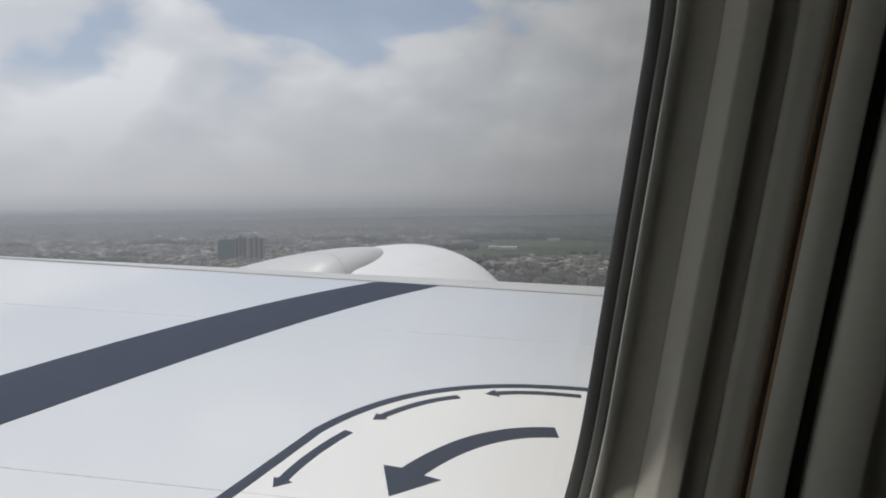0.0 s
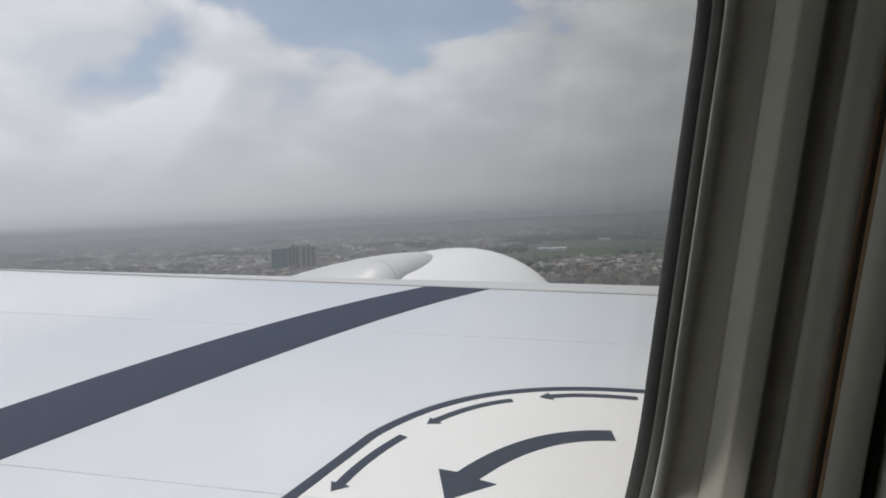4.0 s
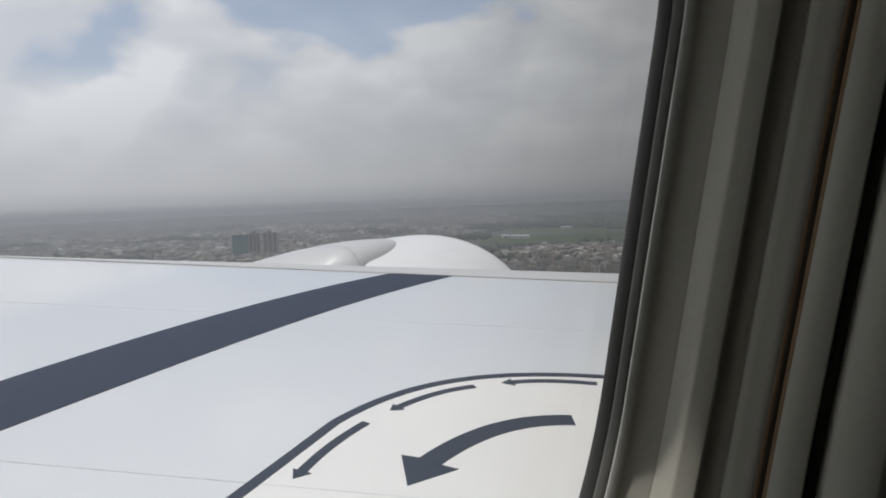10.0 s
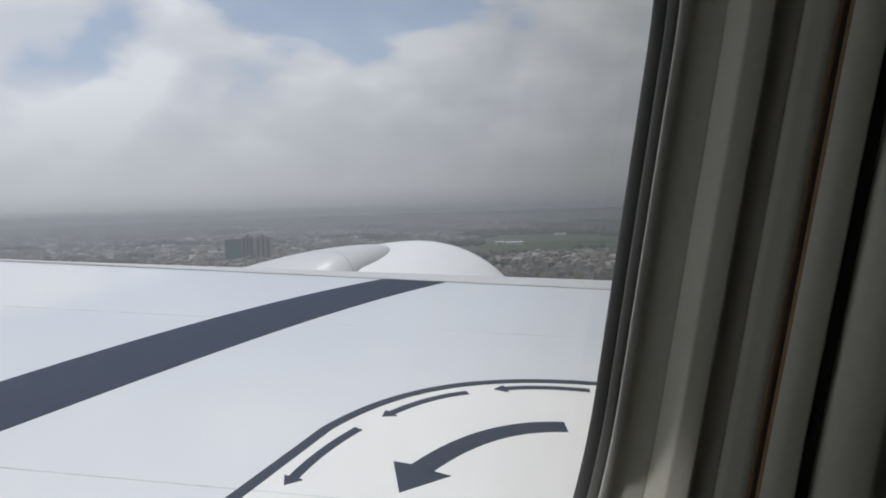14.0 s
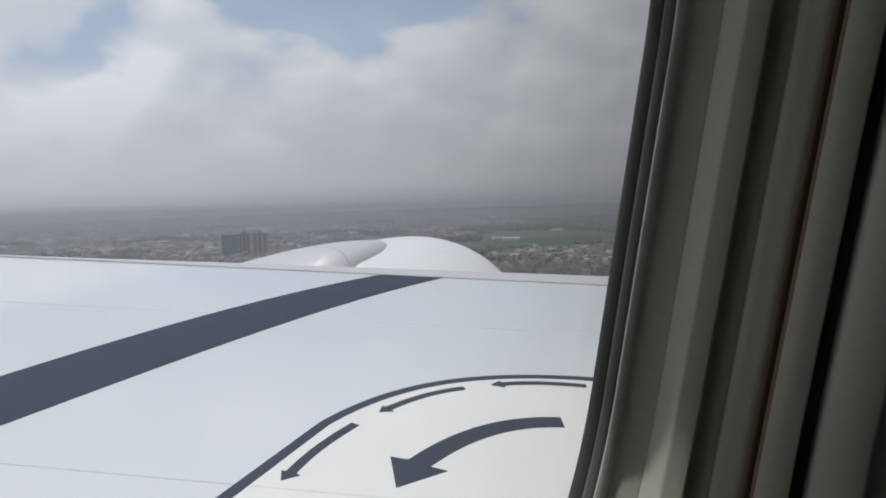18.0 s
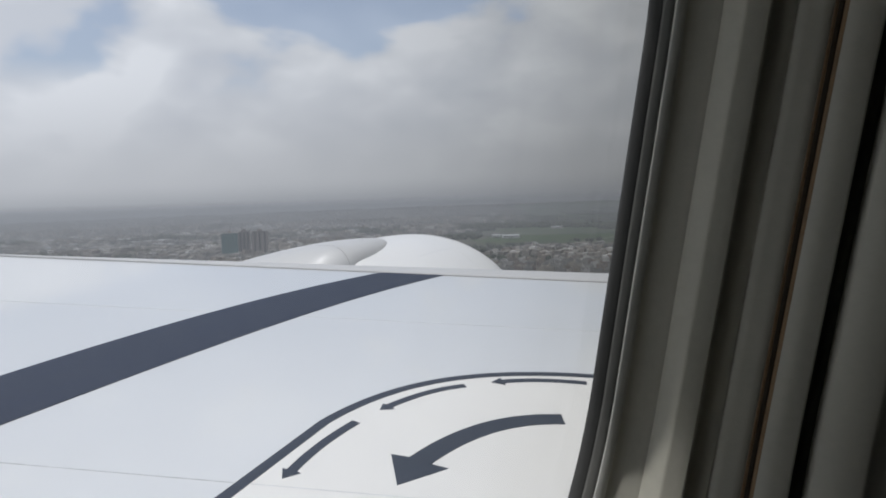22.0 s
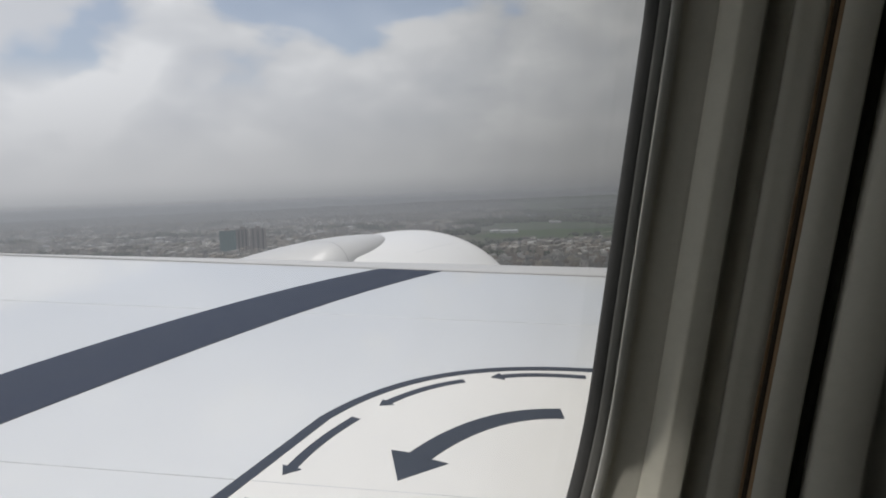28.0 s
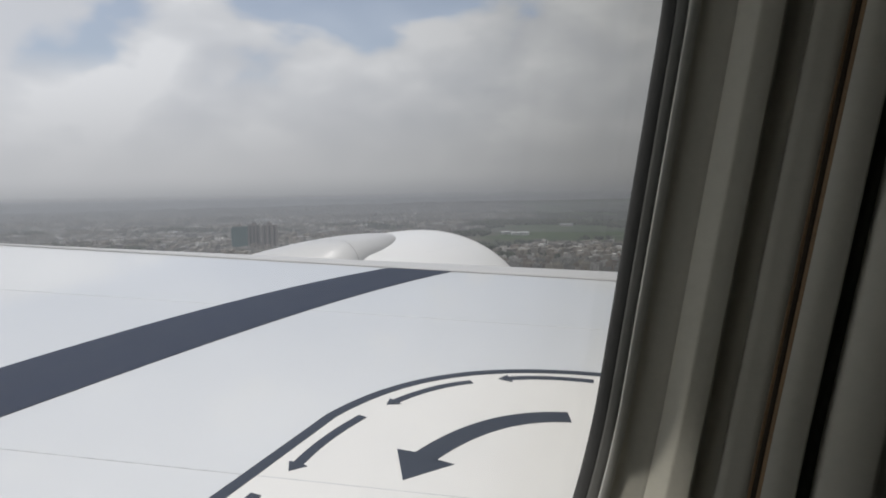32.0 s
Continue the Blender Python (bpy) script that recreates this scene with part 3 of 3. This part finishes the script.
def in_town(x, y):
    r = math.hypot(x, y)
    side = 0.927 * x + 0.375 * y + (noise.noise((x * 0.0025, y * 0.0025, 0.3))) * 260
    return side < -60 or r < 1190 + 160 * noise.noise((x * 0.006, y * 0.006, 7.0))


def boxes_mesh(name, items, mat):
    """One mesh of many turned boxes: x, y, half sizes, turn, height."""
    it = np.array(items)
    c, s = np.cos(it[:, 4]), np.sin(it[:, 4])
    corner = np.array([(-1, -1), (1, -1), (1, 1), (-1, 1)], float)
    px = corner[None, :, 0] * it[:, 2, None]
    py = corner[None, :, 1] * it[:, 3, None]
    x = it[:, 0, None] + px * c[:, None] - py * s[:, None]
    y = it[:, 1, None] + px * s[:, None] + py * c[:, None]
    n = len(it)
    v = np.zeros((n, 8, 3))
    v[:, :4, 0], v[:, :4, 1], v[:, 4:, 0], v[:, 4:, 1], v[:, 4:, 2] = x, y, x, y, it[:, 5, None]
    v[:, :, 2] += np.array([rise(p[0], p[1]) for p in items])[:, None]
    f = np.array([(4, 5, 6, 7), (0, 1, 5, 4), (1, 2, 6, 5), (2, 3, 7, 6), (3, 0, 4, 7)])
    faces = (np.arange(n)[:, None, None] * 8 + f[None]).reshape(-1, 4)
    me = bpy.data.meshes.new(name)
    me.from_pydata(v.reshape(-1, 3).tolist(), [], faces.tolist())
    me.materials.append(mat)
    return me


rng = random.Random(7)
houses, clumps = [], []
r = 720.0
while r < 4700:
    step = 11 + (r - 720) * 0.0078
    count = int(radians(94) * r / step)
    for k in range(count):
        az = -14 + 94 * (k + rng.random() * 0.8) / count
        rr = r + rng.uniform(-0.4, 0.4) * step
        x, y = polar(az, rr)
        d = noise.noise((x * 0.0035, y * 0.0035, 1.7)) + 0.5 * noise.noise((x * 0.011, y * 0.011, 4.1))
        if 8 < az < 31 and rr < 880:
            continue
        if in_town(x, y):
            if d > -0.20 and rng.random() < 0.90:
                turn = 0.5 * noise.noise((x * 0.002, y * 0.002, 9.0)) * 3
                s = 0.86 * step / 11
                houses.append((x, y, rng.uniform(3.0, 6.2) * s, rng.uniform(3.0, 6.2) * s, turn, rng.choice((3.2, 3.6, 6.2, 6.6, 7.0, 9.6)) * (1 + 0.2 * (s - 1))))
            elif rng.random() < 0.55:
                clumps.append((x, y, rng.uniform(2.5, 5.0) * min(1.7, step / 11)))
        elif d > 0.30 or (1860 < rr < 3000 and d > -0.15) or rng.random() < 0.006:
            clumps.append((x, y, rng.uniform(2.5, 5.0) * min(1.7, step / 11)))
    r += step
town = new("town_houses", boxes_mesh("town_houses", houses, M_HOUSES))
tagged(town, "dense low flat-roofed town houses in haze", "houses", kind="stuff")


def clump_mesh(name, items):
    ico = bmesh.new()
    bmesh.ops.create_icosphere(ico, subdivisions=1, radius=1.0)
    base = np.array([v.co[:] for v in ico.verts])
    fac = np.array([[v.index for v in f.verts] for f in ico.faces])
    ico.free()
    g = np.random.default_rng(3)
    it = np.array(items)
    n = len(it)
    v = base[None] * (1 + 0.35 * (g.random((n, len(base), 1)) - 0.5)) * it[:, 2, None, None] * np.array([1, 1, 0.8])
    v[:, :, 0] += it[:, 0, None]
    v[:, :, 1] += it[:, 1, None]
    v[:, :, 2] += it[:, 2, None] * 0.55 + np.array([rise(p[0], p[1]) for p in items])[:, None]
    faces = (np.arange(n)[:, None, None] * len(base) + fac[None]).reshape(-1, 3)
    me = bpy.data.meshes.new(name)
    me.from_pydata(v.reshape(-1, 3).tolist(), [], faces.tolist())
    me.materials.append(M_TREES)
    return me


trees = new("far_trees", clump_mesh("far_trees", clumps))
tagged(trees, "scattered dusty green trees between houses and fields", "trees", kind="stuff")


# ---- single houses on the nearest edge of the town ----
M_ROOF = material("dusty_concrete_roof", (0.36, 0.345, 0.315), 0.9, vary=0.25, grain=0.6, random_tint=0.4)
M_WALLS = [material("plaster_" + n, c, 0.9, vary=0.15, grain=0.8, stains=0.3, random_tint=0.3) for n, c in
           (("cream", (0.45, 0.41, 0.33)), ("grey", (0.33, 0.325, 0.30)), ("brick", (0.29, 0.235, 0.19)), ("white", (0.58, 0.57, 0.54)), ("sand", (0.31, 0.26, 0.19)))]
M_WIN = material("dark_window_glass", (0.035, 0.04, 0.045), 0.25)
M_DOOR = material("brown_door_paint", (0.10, 0.065, 0.04), 0.6)
M_TANK = material("dark_plastic_tank", (0.06, 0.065, 0.07), 0.5)


def house(mat, wide, deep, storeys, label):
    h = 3.1 * storeys
    root = thing("house", label, "house", group="houses at the edge of the town")
    a, b = wide / 2, deep / 2
    part("wall", box(bmesh.new(), -a, a, -b, b, 0, h), mat, root, smooth=False)
    part("roof", box(bmesh.new(), -a - 0.25, a + 0.25, -b - 0.25, b + 0.25, h, h + 0.22), M_ROOF, root, smooth=False)
    bm = bmesh.new()
    for x0, x1, y0, y1 in ((-a, a, -b, -b + 0.2), (-a, a, b - 0.2, b), (-a, -a + 0.2, -b + 0.2, b - 0.2), (a - 0.2, a, -b + 0.2, b - 0.2)):
        box(bm, x0, x1, y0, y1, h + 0.22, h + 1.0)
    part("parapet", bm, mat, root, smooth=False)
    part("stair_room", box(bmesh.new(), -a + 0.5, -a + 3.2, b - 3.4, b - 0.5, h + 0.22, h + 2.7), mat, root, smooth=False)
    part("water_tank", turned_up([(0.0, 0.05), (0.0, 0.6), (1.1, 0.6), (1.3, 0.25), (1.3, 0.02)], (a - 1.4, b - 1.6, h + 0.22)), M_TANK, root)
    part("door", box(bmesh.new(), 0.6, 1.7, -b - 0.05, -b + 0.05, 0.0, 2.1), M_DOOR, root, smooth=False)
    for k in range(storeys):
        for x in ((-a * 0.55, a * 0.55) if k else (-a * 0.55,)):
            part("window", box(bmesh.new(), x - 0.65, x + 0.65, -b - 0.04, -b + 0.04, 3.1 * k + 1.0, 3.1 * k + 2.3), M_WIN, root, smooth=False)
    return root


def turned_up(profile, at, n=12):
    """Upright body of revolution from (z, r) pairs."""
    return quads([[(at[0] + r * math.cos(a), at[1] + r * math.sin(a), at[2] + z) for a in (2 * math.pi * i / n for i in range(n))] for z, r in profile], closed=True)


makers = [(0, 8.5, 9.5, 2, "cream plastered two-storey house with flat roof"), (1, 9.0, 8.0, 1, "low grey concrete house with flat roof"),
          (2, 8.0, 9.0, 2, "two-storey bare brick house with flat roof"), (3, 9.5, 9.0, 2, "whitewashed two-storey house with flat roof"),
          (4, 8.5, 8.0, 1, "low sand-coloured house with flat roof"), (1, 10.0, 9.0, 2, "grey two-storey house with roof tank")]
models, spots = [], []
rr = 752.0
while rr < 876:
    n = int(radians(22.5) * rr / 13.0)
    for k in range(n):
        az = 8.3 + 22.5 * (k + 0.5) / n
        if rng.random() < 0.84:
            spots.append((az + rng.uniform(-0.15, 0.15), rr + rng.uniform(-2, 2)))
    rr += 13.0
for az, rr in spots:
    x, y = polar(az, rr)
    k = rng.randrange(len(makers))
    # houses face the open side of the street, in either direction
    m = pose(x, y, 0, 0, 0, rng.choice((12, 102, 192, 282)) + rng.uniform(-4, 4))
    if k < len(models):
        copy_thing(models[k], m)
    else:
        c, *rest = makers[len(models)]
        ob = house(M_WALLS[c], *rest)
        ob.matrix_basis = m
        models.append(ob)

# ---- tower blocks beyond the wing, sheds, road ----
M_NET = material("green_scaffold_net", (0.03, 0.135, 0.135), 0.8, vary=0.2, grain=0.3)
M_CONC = material("raw_brown_concrete", (0.33, 0.28, 0.255), 0.9, vary=0.2, grain=0.2, stains=0.3)
M_SLAB = material("pale_concrete_slab", (0.42, 0.39, 0.37), 0.9, vary=0.2, grain=0.3)
M_SHED = material("white_metal_sheet", (0.60, 0.61, 0.62), 0.5, vary=0.06, grain=0.3)
M_ROAD = material("pale_dusty_road", (0.24, 0.22, 0.19), 0.95, vary=0.2, grain=0.1)


def tower(az, r, wide, deep, storeys, netted, label):
    x, y = polar(az, r)
    root = thing("tower_block", label, "tower", group="tower blocks under construction")
    root.matrix_basis = pose(x, y, 0, 0, 0, az)
    a, b, h = wide / 2, deep / 2, 3.2 * storeys
    part("core", box(bmesh.new(), -a, a, -b, b, 0, h), M_CONC, root, smooth=False)
    if netted:
        part("net", box(bmesh.new(), -a - 1.0, a + 1.0, -b - 1.0, b + 1.0, 2.0, h - 0.5), M_NET, root, "green construction netting", smooth=False)
        part("lift_room", box(bmesh.new(), -3, 3, -3, 3, h, h + 4), M_CONC, root, smooth=False)
        return
    for k in range(storeys):
        part("floor_slab", box(bmesh.new(), -a - 0.8, a + 0.8, -b - 0.8, b + 0.8, 3.2 * k + 2.85, 3.2 * k + 3.2), M_SLAB, root, smooth=False)
    for x in (-0.6, 0.0, 0.6):
        part("window_bay", box(bmesh.new(), a * x - 1.6, a * x + 1.6, -b - 0.3, -b + 0.3, 1.0, h - 1.0), M_WIN, root, smooth=False)
    part("lift_room", box(bmesh.new(), -4, 4, -3, 3, h, h + 4.5), M_CONC, root, smooth=False)


tower(47.4, 1162, 25, 20, 13, True, "unfinished tower block wrapped in green netting")
tower(46.2, 1190, 21, 18, 13, False, "brown concrete tower block with dark window bays")
tower(44.9, 1178, 28, 18, 13, False, "broad brown concrete tower block with pale slabs")


def shed(az, r, wide, deep, high, turn):
    x, y = polar(az, r)
    root = thing("warehouse", "long white metal-clad warehouse with shallow roof", "warehouse", group="white sheds in the town")
    root.matrix_basis = pose(x, y, 0, 0, 0, az + turn)
    a, b = wide / 2, deep / 2
    part("wall", box(bmesh.new(), -a, a, -b, b, 0, high), M_SHED, root, smooth=False)
    part("roof", quads([[(x0, -b - 0.4, high - 0.1), (x0, 0, high + deep * 0.12), (x0, b + 0.4, high - 0.1), (x0, 0, high - 0.2)] for x0 in (-a - 0.4, a + 0.4)], closed=True, caps=True), M_SHED, root, smooth=False)
    part("door", box(bmesh.new(), -1.6, 1.6, -b - 0.06, -b + 0.06, 0, 2.3), M_WIN, root, smooth=False)


for az, r, wide, deep, high, turn in ((22.6, 1720, 46, 20, 7, 8), (23.9, 1760, 24, 16, 6, 8), (45.4, 2950, 70, 26, 12, -5), (43.9, 2900, 34, 20, 9, -5), (36.8, 2300, 40, 18, 7, 12),
                                      (35.2, 2420, 30, 16, 8, 0), (52.5, 2150, 38, 18, 7, 5), (57.0, 2500, 44, 18, 7, 0), (18.5, 2200, 40, 16, 6, -4), (31.5, 2080, 26, 16, 7, 15),
                                      (49.8, 1820, 26, 14, 6, 20), (40.5, 1900, 30, 14, 6, -12), (61.0, 2050, 30, 16, 7, 0), (27.0, 1330, 28, 14, 6, 4)):
    shed(az, r * 0.818, wide * 0.82, deep * 0.82, high * 0.85, turn)
for k in range(9):
    shed(20.3 + 0.42 * k, 2350 + 11 * k, 12, 10, 4.0, 3)


def road_strip(points, width):
    p = np.array([polar(az, r * 0.818) for az, r in points])
    lo_, hi_ = band(p, width)
    return quads([[(*a, 0.12), (*b, 0.12), (*b, -0.3), (*a, -0.3)] for a, b in zip(lo_, hi_)], closed=True, caps=True)


road = new("road", mesh_of("road", road_strip([(20.0, 1375), (17.6, 1480), (14.6, 1640), (11.0, 1900), (7.0, 2250), (3.0, 2700)], 6.0), M_ROAD, False))
tagged(road, "pale dusty road across the green fields", "road", kind="structure")
track = new("road", mesh_of("road", road_strip([(24.5, 2000), (21.5, 2050), (18.0, 2200), (14.0, 2500), (11.0, 2900)], 4.5), M_ROAD, False))
tagged(track, "narrow dusty track between green fields", "road", kind="structure")


# ---- haze, added as glowing see-through rings around the eye ----
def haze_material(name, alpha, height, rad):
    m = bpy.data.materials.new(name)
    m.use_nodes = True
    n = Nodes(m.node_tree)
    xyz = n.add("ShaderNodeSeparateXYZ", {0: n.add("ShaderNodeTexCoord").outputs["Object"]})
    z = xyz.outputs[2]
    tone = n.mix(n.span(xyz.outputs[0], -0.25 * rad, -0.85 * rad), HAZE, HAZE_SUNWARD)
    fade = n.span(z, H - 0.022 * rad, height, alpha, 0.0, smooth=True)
    # no lamp: the ring itself gives off the haze colour
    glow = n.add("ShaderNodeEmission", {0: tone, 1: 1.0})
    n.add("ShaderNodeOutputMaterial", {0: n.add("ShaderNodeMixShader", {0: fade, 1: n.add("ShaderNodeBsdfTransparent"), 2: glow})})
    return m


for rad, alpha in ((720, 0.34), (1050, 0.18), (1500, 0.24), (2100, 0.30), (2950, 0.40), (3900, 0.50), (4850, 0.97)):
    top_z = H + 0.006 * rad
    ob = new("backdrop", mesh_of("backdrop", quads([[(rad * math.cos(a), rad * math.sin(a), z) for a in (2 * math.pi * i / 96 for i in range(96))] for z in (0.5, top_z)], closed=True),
                                 haze_material("haze_glow", alpha, top_z, rad)))
    tagged(ob, "glowing see-through ring added as haze over the land", "haze", kind="structure")
